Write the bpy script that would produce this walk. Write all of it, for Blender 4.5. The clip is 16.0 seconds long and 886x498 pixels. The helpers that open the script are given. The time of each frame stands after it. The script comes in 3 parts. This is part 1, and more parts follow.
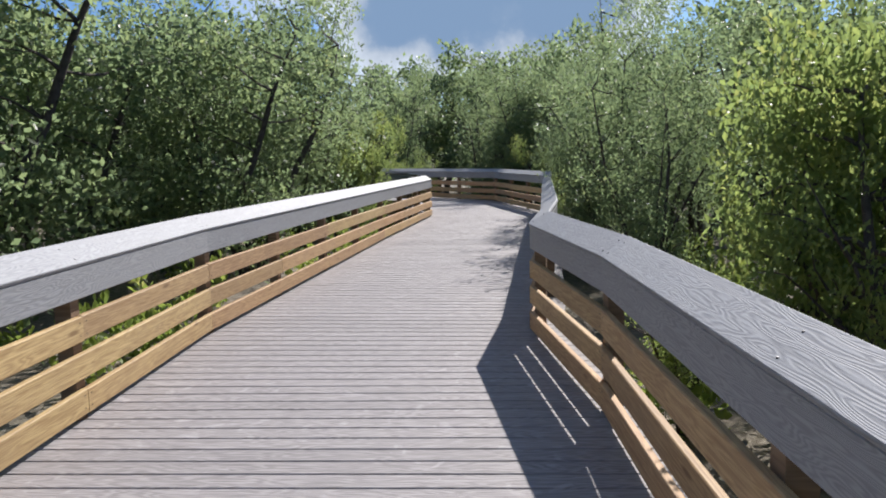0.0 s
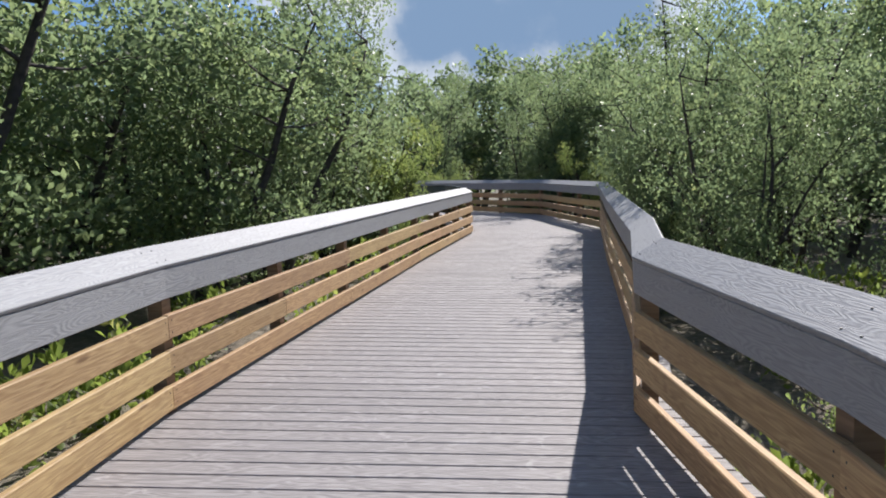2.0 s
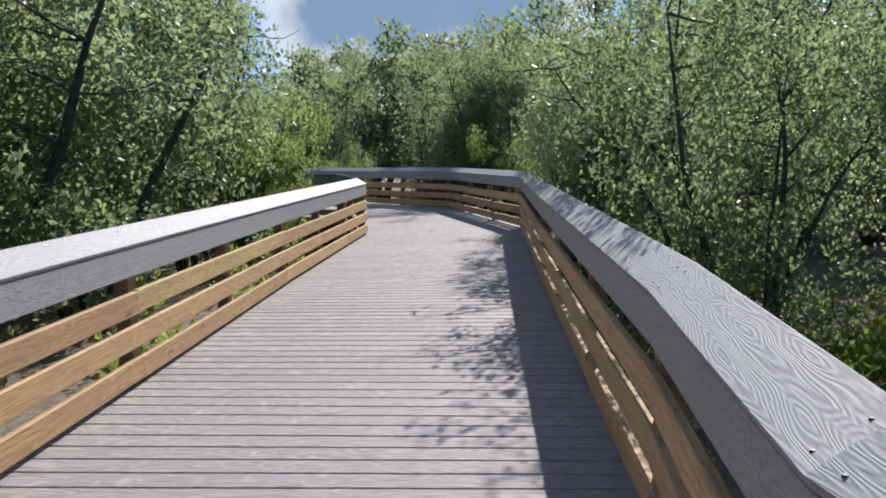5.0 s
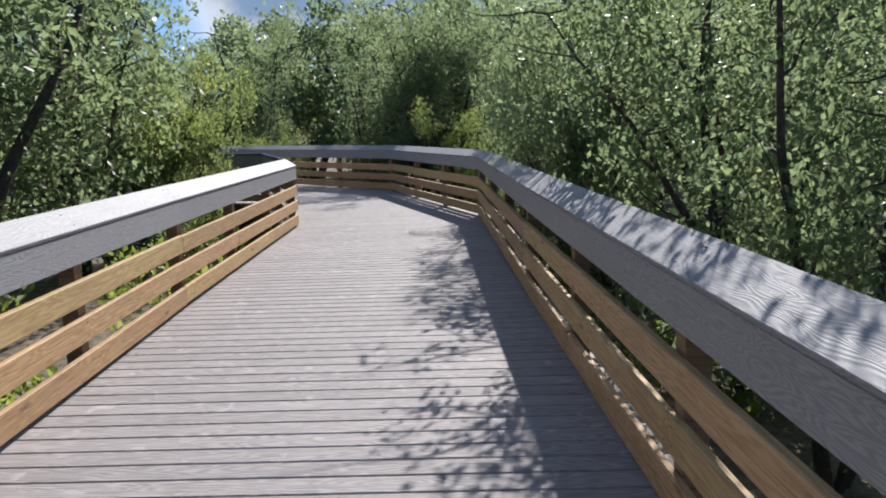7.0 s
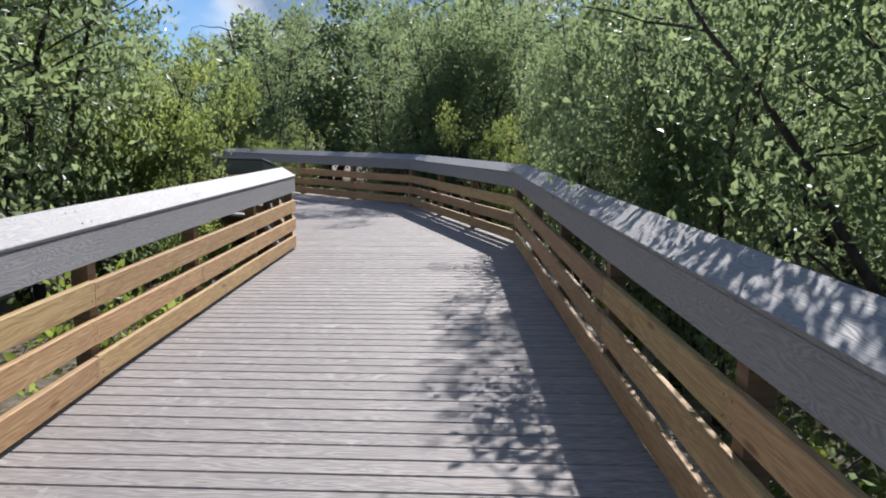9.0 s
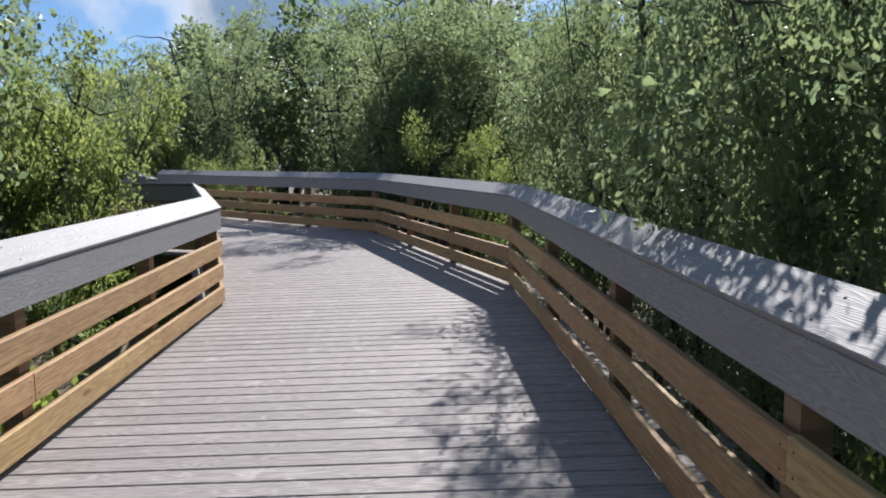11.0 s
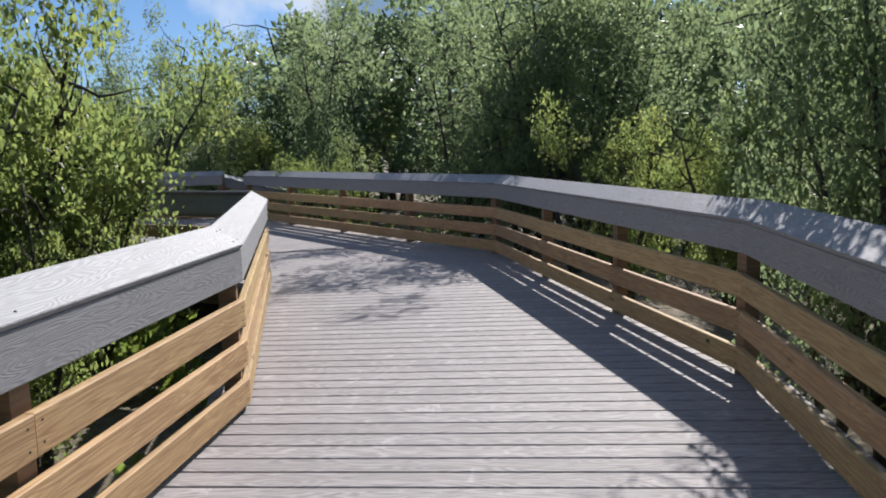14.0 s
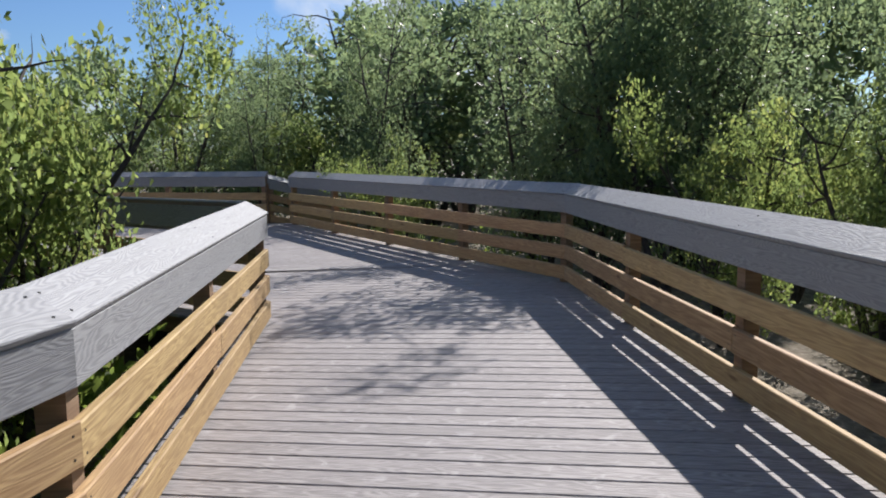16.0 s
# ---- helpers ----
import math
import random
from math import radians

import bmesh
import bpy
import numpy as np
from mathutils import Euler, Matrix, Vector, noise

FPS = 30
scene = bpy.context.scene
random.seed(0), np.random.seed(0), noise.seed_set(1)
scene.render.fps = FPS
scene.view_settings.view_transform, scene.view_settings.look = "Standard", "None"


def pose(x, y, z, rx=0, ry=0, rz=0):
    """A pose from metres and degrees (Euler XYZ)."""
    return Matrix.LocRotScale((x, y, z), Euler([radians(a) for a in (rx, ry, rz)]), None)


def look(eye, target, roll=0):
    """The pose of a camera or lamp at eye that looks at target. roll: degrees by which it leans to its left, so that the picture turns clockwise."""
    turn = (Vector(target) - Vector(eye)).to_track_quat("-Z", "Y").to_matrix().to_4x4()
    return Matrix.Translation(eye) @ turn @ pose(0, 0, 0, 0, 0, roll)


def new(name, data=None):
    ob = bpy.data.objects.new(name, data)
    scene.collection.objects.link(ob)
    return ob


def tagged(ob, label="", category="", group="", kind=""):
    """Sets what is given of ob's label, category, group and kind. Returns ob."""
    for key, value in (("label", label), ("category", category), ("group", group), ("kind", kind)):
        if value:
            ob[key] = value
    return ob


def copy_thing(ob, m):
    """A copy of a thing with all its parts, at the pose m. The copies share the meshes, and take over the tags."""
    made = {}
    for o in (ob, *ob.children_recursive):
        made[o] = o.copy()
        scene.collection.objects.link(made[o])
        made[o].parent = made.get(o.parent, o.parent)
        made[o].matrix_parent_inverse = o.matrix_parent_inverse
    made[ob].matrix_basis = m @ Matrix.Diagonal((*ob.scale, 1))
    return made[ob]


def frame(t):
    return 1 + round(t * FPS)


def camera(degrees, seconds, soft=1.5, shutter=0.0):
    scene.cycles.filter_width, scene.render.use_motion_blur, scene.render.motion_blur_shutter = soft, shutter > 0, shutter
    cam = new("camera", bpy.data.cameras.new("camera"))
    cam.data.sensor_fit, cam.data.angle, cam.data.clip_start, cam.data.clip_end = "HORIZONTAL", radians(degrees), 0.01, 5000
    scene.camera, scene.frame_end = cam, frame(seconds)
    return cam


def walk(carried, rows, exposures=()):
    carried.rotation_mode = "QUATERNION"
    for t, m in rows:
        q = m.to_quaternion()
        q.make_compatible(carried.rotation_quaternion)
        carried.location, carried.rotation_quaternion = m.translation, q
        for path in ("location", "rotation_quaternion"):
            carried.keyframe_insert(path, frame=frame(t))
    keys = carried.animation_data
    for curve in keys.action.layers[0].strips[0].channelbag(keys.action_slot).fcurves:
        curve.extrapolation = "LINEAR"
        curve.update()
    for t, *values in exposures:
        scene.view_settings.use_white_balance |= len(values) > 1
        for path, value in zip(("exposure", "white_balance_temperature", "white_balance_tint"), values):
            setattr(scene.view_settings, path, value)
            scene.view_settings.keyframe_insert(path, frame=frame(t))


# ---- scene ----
cam = camera(61.0, 16.0, soft=1.95)
PATH = [
    (0, (1.988, 0.169, 1.4), (1.811, 2.147, 1.158), -1.1),
    (0.5, (1.868, 0.637, 1.376), (1.718, 2.619, 1.155), -0.7),
    (1, (1.783, 1.089, 1.368), (1.627, 3.07, 1.146), -0.3),
    (1.5, (1.719, 1.568, 1.363), (1.483, 3.547, 1.195), -2.5),
    (2, (1.689, 2.062, 1.35), (1.417, 4.033, 1.143), -1.7),
    (2.5, (1.662, 2.559, 1.352), (1.493, 4.538, 1.117), -3.2),
    (3, (1.677, 3.047, 1.347), (1.515, 5.026, 1.106), -2.8),
    (3.5, (1.669, 3.533, 1.355), (1.582, 5.515, 1.104), -2.9),
    (4, (1.668, 4.028, 1.372), (1.582, 6.016, 1.17), -3.0),
    (6.5, (1.484, 6.497, 1.347), (1.61, 8.464, 1.008), 0.5),
    (7, (1.458, 7.01, 1.36), (1.598, 8.979, 1.043), -1.5),
    (7.5, (1.445, 7.532, 1.353), (1.503, 9.516, 1.108), -1.2),
    (8, (1.435, 8.047, 1.347), (1.53, 10.022, 1.047), -0.2),
    (8.5, (1.467, 8.542, 1.346), (1.588, 10.514, 1.03), -0.0),
    (9, (1.478, 9.023, 1.343), (1.573, 10.999, 1.05), 0.5),
    (9.5, (1.463, 9.531, 1.342), (1.623, 11.504, 1.056), -1.8),
    (12, (1.483, 12.295, 1.34), (1.675, 14.271, 1.099), 0.1),
    (12.5, (1.455, 12.787, 1.322), (1.59, 14.765, 1.055), 0.2),
    (13, (1.414, 13.287, 1.318), (1.488, 15.263, 1.015), -1.4),
    (13.5, (1.404, 13.794, 1.322), (1.295, 15.775, 1.073), -1.0),
    (14, (1.387, 14.28, 1.334), (1.281, 16.261, 1.075), -1.4),
    (14.5, (1.441, 14.798, 1.338), (1.3, 16.778, 1.098), -1.5),
    (15, (1.482, 15.257, 1.338), (1.284, 17.232, 1.089), -0.5),
    (15.5, (1.489, 15.72, 1.341), (1.287, 17.695, 1.098), 0.1),
    (16, (1.486, 16.187, 1.336), (1.182, 18.147, 1.082), -0.7),
]
walk(cam, [(t, look(eye, target, roll)) for t, eye, target, roll in PATH])

# ---- world, sun ----
SUN_AZ, SUN_EL = 20.5, 38.7        # degrees to the right of +y, and up
SUN_DIR = Vector((math.sin(radians(SUN_AZ)) * math.cos(radians(SUN_EL)),
                  math.cos(radians(SUN_AZ)) * math.cos(radians(SUN_EL)), math.sin(radians(SUN_EL))))
scene.view_settings.exposure = 0.57


def make_world():
    w = bpy.data.worlds.new("sky")
    scene.world = w
    w.use_nodes = True
    nt = w.node_tree
    nt.nodes.clear()
    out = nt.nodes.new("ShaderNodeOutputWorld")
    sky = nt.nodes.new("ShaderNodeTexSky")
    sky.sky_type = "NISHITA"
    sky.sun_disc = False
    sky.sun_elevation = radians(SUN_EL)
    sky.sun_rotation = radians(SUN_AZ)
    sky.dust_density = 0.4
    co = nt.nodes.new("ShaderNodeTexCoord")
    mp = nt.nodes.new("ShaderNodeMapping")
    mp.inputs["Scale"].default_value = (1.0, 1.0, 2.6)
    mp.inputs["Location"].default_value = (0.35, 0.2, 0.1)
    nz = nt.nodes.new("ShaderNodeTexNoise")
    nz.inputs["Scale"].default_value = 2.3
    nz.inputs["Detail"].default_value = 7.0
    nz.inputs["Roughness"].default_value = 0.55
    cover = nt.nodes.new("ShaderNodeValToRGB")
    cover.color_ramp.elements[0].position = 0.535
    cover.color_ramp.elements[1].position = 0.605
    shade = nt.nodes.new("ShaderNodeValToRGB")
    shade.color_ramp.elements[0].position = 0.53
    shade.color_ramp.elements[0].color = (12.0, 12.3, 12.6, 1)
    shade.color_ramp.elements[1].position = 0.64
    shade.color_ramp.elements[1].color = (3.4, 4.5, 6.2, 1)
    mix = nt.nodes.new("ShaderNodeMixRGB")
    bg = nt.nodes.new("ShaderNodeBackground")
    bg.inputs["Strength"].default_value = 0.05
    ln = nt.links.new
    ln(co.outputs["Generated"], mp.inputs["Vector"])
    ln(mp.outputs[0], nz.inputs["Vector"])
    ln(nz.outputs["Fac"], cover.inputs[0])
    ln(nz.outputs["Fac"], shade.inputs[0])
    ln(cover.outputs[0], mix.inputs[0])
    tint = nt.nodes.new("ShaderNodeMixRGB")
    tint.blend_type = "MULTIPLY"
    tint.inputs[0].default_value = 1.0
    tint.inputs[2].default_value = (0.78, 1.06, 1.5, 1)
    ln(sky.outputs[0], tint.inputs[1])
    ln(tint.outputs[0], mix.inputs[1])
    ln(shade.outputs[0], mix.inputs[2])
    # one great cloud bank ahead, blue-grey below a bright ragged rim
    ahead = Vector((-0.035, 0.93, 0.37)).normalized() * 0.96
    dot = nt.nodes.new("ShaderNodeVectorMath")
    dot.operation = "DOT_PRODUCT"
    dot.inputs[1].default_value = ahead
    ln(co.outputs["Generated"], dot.inputs[0])
    ragged = nt.nodes.new("ShaderNodeTexNoise")
    ragged.inputs["Scale"].default_value = 9.0
    ragged.inputs["Detail"].default_value = 6.0
    ln(co.outputs["Generated"], ragged.inputs["Vector"])
    edge = nt.nodes.new("ShaderNodeMath")
    edge.operation = "MULTIPLY_ADD"
    edge.inputs[1].default_value = 0.09
    ln(ragged.outputs["Fac"], edge.inputs[0])
    ln(dot.outputs["Value"], edge.inputs[2])
    rim = nt.nodes.new("ShaderNodeValToRGB")
    rim.color_ramp.elements[0].position = 0.962
    rim.color_ramp.elements[0].color = (13.0, 13.1, 13.3, 1)
    rim.color_ramp.elements[1].position = 0.985
    rim.color_ramp.elements[1].color = (3.1, 4.7, 7.3, 1)
    bank = nt.nodes.new("ShaderNodeValToRGB")
    bank.color_ramp.elements[0].position = 0.948
    bank.color_ramp.elements[1].position = 0.975
    over = nt.nodes.new("ShaderNodeMixRGB")
    ln(edge.outputs[0], rim.inputs[0])
    ln(edge.outputs[0], bank.inputs[0])
    ln(bank.outputs[0], over.inputs[0])
    ln(mix.outputs[0], over.inputs[1])
    ln(rim.outputs[0], over.inputs[2])
    ln(over.outputs[0], bg.inputs["Color"])
    ln(bg.outputs[0], out.inputs["Surface"])


make_world()
sun_data = bpy.data.lights.new("sun", "SUN")
sun_data.energy, sun_data.angle, sun_data.color = 4.5, radians(0.55), (1.0, 0.95, 0.93)
sun = new("sun", sun_data)
sun.matrix_world = look(SUN_DIR * 60, (0, 0, 0))


# ---- materials ----
def nodes_of(name):
    m = bpy.data.materials.new(name)
    m.use_nodes = True
    nt = m.node_tree
    return m, nt, nt.nodes["Principled BSDF"], nt.links.new


def ramp(nt, stops):
    r = nt.nodes.new("ShaderNodeValToRGB")
    e = r.color_ramp.elements
    e[0].position, e[0].color = stops[0][0], (*stops[0][1], 1)
    e[1].position, e[1].color = stops[-1][0], (*stops[-1][1], 1)
    for p, c in stops[1:-1]:
        q = e.new(p)
        q.color = (*c, 1)
    return r


def noise_node(nt, vec, scale, detail=4.0, rough=0.55, distortion=0.0):
    n = nt.nodes.new("ShaderNodeTexNoise")
    n.inputs["Scale"].default_value = scale
    n.inputs["Detail"].default_value = detail
    n.inputs["Roughness"].default_value = rough
    n.inputs["Distortion"].default_value = distortion
    nt.links.new(vec, n.inputs["Vector"])
    return n


def mapped(nt, scale, source="UV", turn=0.0):
    co = nt.nodes.new("ShaderNodeTexCoord")
    mp = nt.nodes.new("ShaderNodeMapping")
    mp.inputs["Scale"].default_value = scale
    mp.inputs["Rotation"].default_value = (0, 0, turn)
    nt.links.new(co.outputs[source], mp.inputs["Vector"])
    return mp


def offset_by_object(nt, mp):
    """Shift a mapping by the object's random number, so that boards differ."""
    info = nt.nodes.new("ShaderNodeObjectInfo")
    mul = nt.nodes.new("ShaderNodeMath")
    mul.operation = "MULTIPLY"
    mul.inputs[1].default_value = 37.0
    nt.links.new(info.outputs["Random"], mul.inputs[0])
    add = nt.nodes.new("ShaderNodeVectorMath")
    add.operation = "ADD"
    nt.links.new(mp.outputs[0], add.inputs[0])
    nt.links.new(mul.outputs[0], add.inputs[1])
    return add.outputs[0], info


def board_material(name, dark, light, stain, rough, bump, rings, grain, vary=0.12, scuff=None, figure=9.0, knots=False, loops=0.17, streak=1.0):
    """A board with grain along u: fine streaks, looping figure, stains, and a tone of its own."""
    m, nt, b, ln = nodes_of(name)
    mp = mapped(nt, (1.0, figure, 1.0))
    vec, info = offset_by_object(nt, mp)
    wob = noise_node(nt, vec, 1.3, 2.0, 0.5)
    wave = nt.nodes.new("ShaderNodeMath")
    wave.operation = "MULTIPLY"
    wave.inputs[1].default_value = rings
    ln(wob.outputs["Fac"], wave.inputs[0])
    sn = nt.nodes.new("ShaderNodeMath")
    sn.operation = "SINE"
    ln(wave.outputs[0], sn.inputs[0])
    mp2 = mapped(nt, (3.0, 130.0, 1.0))
    vec2, _ = offset_by_object(nt, mp2)
    fine = noise_node(nt, vec2, grain, 3.0, 0.6)
    mixv = nt.nodes.new("ShaderNodeMath")
    mixv.operation = "MULTIPLY_ADD"
    mixv.inputs[1].default_value = loops
    ln(sn.outputs[0], mixv.inputs[0])
    soft_grain = nt.nodes.new("ShaderNodeMapRange")
    soft_grain.inputs["To Min"].default_value = 0.5 - 0.5 * streak
    soft_grain.inputs["To Max"].default_value = 0.5 + 0.5 * streak
    ln(fine.outputs["Fac"], soft_grain.inputs["Value"])
    ln(soft_grain.outputs[0], mixv.inputs[2])
    r = ramp(nt, [(0.25, dark), (0.75, light)])
    ln(mixv.outputs[0], r.inputs[0])
    mp3 = mapped(nt, (1.0, 1.0, 1.0), "Object")
    blotch = noise_node(nt, mp3.outputs[0], 2.1, 5.0, 0.65)
    br = ramp(nt, [(0.42, (0, 0, 0)), (0.72, (1, 1, 1))])
    ln(blotch.outputs["Fac"], br.inputs[0])
    mx = nt.nodes.new("ShaderNodeMixRGB")
    mx.inputs[2].default_value = (*stain, 1)
    fac = nt.nodes.new("ShaderNodeMath")
    fac.operation = "MULTIPLY"
    fac.inputs[1].default_value = 0.45
    ln(br.outputs[0], fac.inputs[0])
    ln(fac.outputs[0], mx.inputs[0])
    ln(r.outputs[0], mx.inputs[1])
    last = mx.outputs[0]
    if scuff:
        sc = noise_node(nt, mp3.outputs[0], 7.0, 3.0, 0.6, 0.6)
        sr = ramp(nt, [(0.61, (0, 0, 0)), (0.70, (1, 1, 1))])
        ln(sc.outputs["Fac"], sr.inputs[0])
        sf = nt.nodes.new("ShaderNodeMath")
        sf.operation = "MULTIPLY"
        sf.inputs[1].default_value = 0.5
        ln(sr.outputs[0], sf.inputs[0])
        m2 = nt.nodes.new("ShaderNodeMixRGB")
        m2.inputs[2].default_value = (*scuff, 1)
        ln(sf.outputs[0], m2.inputs[0])
        ln(last, m2.inputs[1])
        last = m2.outputs[0]
    if knots:
        mpk = mapped(nt, (1.6, 7.0, 1.0))
        veck, _ = offset_by_object(nt, mpk)
        vor = nt.nodes.new("ShaderNodeTexVoronoi")
        vor.inputs["Scale"].default_value = 1.0
        ln(veck, vor.inputs["Vector"])
        kr = ramp(nt, [(0.05, (1, 1, 1)), (0.12, (0, 0, 0))])
        ln(vor.outputs["Distance"], kr.inputs[0])
        kf = nt.nodes.new("ShaderNodeMath")
        kf.operation = "MULTIPLY"
        kf.inputs[1].default_value = 0.75
        ln(kr.outputs[0], kf.inputs[0])
        mk = nt.nodes.new("ShaderNodeMixRGB")
        mk.inputs[2].default_value = (0.16, 0.075, 0.03, 1)
        ln(kf.outputs[0], mk.inputs[0])
        ln(last, mk.inputs[1])
        last = mk.outputs[0]
    hsv = nt.nodes.new("ShaderNodeHueSaturation")
    if knots:
        hue = nt.nodes.new("ShaderNodeMapRange")
        hue.inputs["To Min"].default_value = 0.491
        hue.inputs["To Max"].default_value = 0.512
        fr = nt.nodes.new("ShaderNodeMath")
        fr.operation = "FRACT"
        m7 = nt.nodes.new("ShaderNodeMath")
        m7.operation = "MULTIPLY"
        m7.inputs[1].default_value = 7.3
        ln(info.outputs["Random"], m7.inputs[0])
        ln(m7.outputs[0], fr.inputs[0])
        ln(fr.outputs[0], hue.inputs["Value"])
        ln(hue.outputs[0], hsv.inputs["Hue"])
    val = nt.nodes.new("ShaderNodeMapRange")
    val.inputs["To Min"].default_value = 1.0 - vary
    val.inputs["To Max"].default_value = 1.0 + vary
    ln(info.outputs["Random"], val.inputs["Value"])
    ln(val.outputs[0], hsv.inputs["Value"])
    ln(last, hsv.inputs["Color"])
    ln(hsv.outputs[0], b.inputs["Base Color"])
    b.inputs["Roughness"].default_value = rough
    bp = nt.nodes.new("ShaderNodeBump")
    bp.inputs["Strength"].default_value = bump
    bp.inputs["Distance"].default_value = 0.004
    ln(mixv.outputs[0], bp.inputs["Height"])
    ln(bp.outputs[0], b.inputs["Normal"])
    return m


M_DECK = board_material("deck_composite", (0.222, 0.205, 0.199), (0.358, 0.333, 0.326), (0.282, 0.262, 0.257), 0.72, 0.7, 110, 1.0, 0.07, (0.50, 0.47, 0.47), figure=7.0, loops=0.22, streak=1.1)
M_CAP = board_material("grey_composite", (0.235, 0.24, 0.25), (0.345, 0.35, 0.362), (0.31, 0.315, 0.326), 0.62, 0.3, 190, 1.0, 0.03, figure=8.0, loops=0.22, streak=0.75)
M_PINE = board_material("treated_pine", (0.35, 0.210, 0.096), (0.585, 0.400, 0.198), (0.35, 0.225, 0.125), 0.7, 0.3, 75, 0.7, 0.14, knots=True, figure=11.0, loops=0.13, streak=1.0)
M_POST = board_material("post_pine", (0.20, 0.125, 0.075), (0.31, 0.21, 0.13), (0.21, 0.145, 0.095), 0.8, 0.3, 30, 0.7, 0.1)


def plain(name, color, rough=0.6, metal=0.0, var=0.15, scale=6.0):
    m, nt, b, ln = nodes_of(name)
    mp = mapped(nt, (1, 1, 1), "Object")
    n = noise_node(nt, mp.outputs[0], scale, 6.0, 0.6)
    r = ramp(nt, [(0.3, tuple(c * (1 - var) for c in color)), (0.7, tuple(min(1, c * (1 + var)) for c in color))])
    ln(n.outputs["Fac"], r.inputs[0])
    ln(r.outputs[0], b.inputs["Base Color"])
    b.inputs["Roughness"].default_value, b.inputs["Metallic"].default_value = rough, metal
    bp = nt.nodes.new("ShaderNodeBump")
    bp.inputs["Strength"].default_value = 0.4
    bp.inputs["Distance"].default_value = 0.02
    ln(n.outputs["Fac"], bp.inputs["Height"])
    ln(bp.outputs[0], b.inputs["Normal"])
    return m


M_BARK = plain("bark", (0.07, 0.058, 0.048), 0.9, 0, 0.5, 14)
M_SCREW = plain("screw_steel", (0.05, 0.05, 0.05), 0.5, 0.6)


def leaf_material(name, stops, rough=0.34, trans=0.5, glow=2.6, rich=1.0):
    """A leaf: glossy upper face, light coming through, tone by leaf and by the clump it grows in."""
    m, nt, b, ln = nodes_of(name)
    geo = nt.nodes.new("ShaderNodeNewGeometry")
    mp = mapped(nt, (1, 1, 1), "Object")
    clump = noise_node(nt, mp.outputs[0], 1.6, 3.0, 0.6)
    tone = nt.nodes.new("ShaderNodeMath")
    tone.operation = "MULTIPLY_ADD"
    tone.inputs[1].default_value = 0.45
    ln(geo.outputs["Random Per Island"], tone.inputs[0])
    lift = nt.nodes.new("ShaderNodeMapRange")
    lift.inputs["From Min"].default_value = 0.3
    lift.inputs["From Max"].default_value = 0.7
    lift.inputs["To Max"].default_value = 0.55
    ln(clump.outputs["Fac"], lift.inputs["Value"])
    ln(lift.outputs[0], tone.inputs[2])
    r = ramp(nt, stops)
    ln(tone.outputs[0], r.inputs[0])
    ln(r.outputs[0], b.inputs["Base Color"])
    b.inputs["Roughness"].default_value = rough
    b.inputs["Specular IOR Level"].default_value = 0.32
    tr = nt.nodes.new("ShaderNodeBsdfTranslucent")
    hs = nt.nodes.new("ShaderNodeHueSaturation")
    hs.inputs["Hue"].default_value = 0.492
    hs.inputs["Saturation"].default_value = rich
    hs.inputs["Value"].default_value = glow
    ln(r.outputs[0], hs.inputs["Color"])
    ln(hs.outputs[0], tr.inputs["Color"])
    mx = nt.nodes.new("ShaderNodeMixShader")
    mx.inputs[0].default_value = trans
    ln(b.outputs[0], mx.inputs[1])
    ln(tr.outputs[0], mx.inputs[2])
    ln(mx.outputs[0], nt.nodes["Material Output"].inputs["Surface"])
    return m


M_LEAF = leaf_material("mangrove_leaf", [(0.0, (0.060, 0.088, 0.049)), (0.5, (0.092, 0.126, 0.061)), (0.85, (0.124, 0.156, 0.068)), (1.0, (0.18, 0.188, 0.078))], 0.38, 0.62, 3.0, 1.0)
M_LEAF_YELLOW = leaf_material("sunny_leaf", [(0.0, (0.066, 0.097, 0.040)), (0.6, (0.114, 0.148, 0.048)), (1.0, (0.190, 0.200, 0.068))], 0.38, 0.62, 3.0, 1.04)
M_GRASS = leaf_material("undergrowth", [(0.0, (0.08, 0.12, 0.03)), (0.7, (0.15, 0.20, 0.04)), (1.0, (0.25, 0.23, 0.09))], 0.5, 0.5)


def ground_material():
    m, nt, b, ln = nodes_of("forest_floor")
    mp = mapped(nt, (1, 1, 1), "Object")
    big = noise_node(nt, mp.outputs[0], 0.35, 4.0)
    small = noise_node(nt, mp.outputs[0], 9.0, 8.0, 0.7)
    r1 = ramp(nt, [(0.3, (0.09, 0.07, 0.05)), (0.5, (0.24, 0.2, 0.15)), (0.68, (0.44, 0.39, 0.32))])
    ln(small.outputs["Fac"], r1.inputs[0])
    r2 = ramp(nt, [(0.35, (0.045, 0.06, 0.022)), (0.6, (0.16, 0.13, 0.09))])
    ln(big.outputs["Fac"], r2.inputs[0])
    mx = nt.nodes.new("ShaderNodeMixRGB")
    mx.inputs[0].default_value = 0.4
    ln(r1.outputs[0], mx.inputs[1])
    ln(r2.outputs[0], mx.inputs[2])
    ln(mx.outputs[0], b.inputs["Base Color"])
    b.inputs["Roughness"].default_value = 0.95
    bp = nt.nodes.new("ShaderNodeBump")
    bp.inputs["Distance"].default_value = 0.05
    ln(small.outputs["Fac"], bp.inputs["Height"])
    ln(bp.outputs[0], b.inputs["Normal"])
    return m


M_GROUND = ground_material()

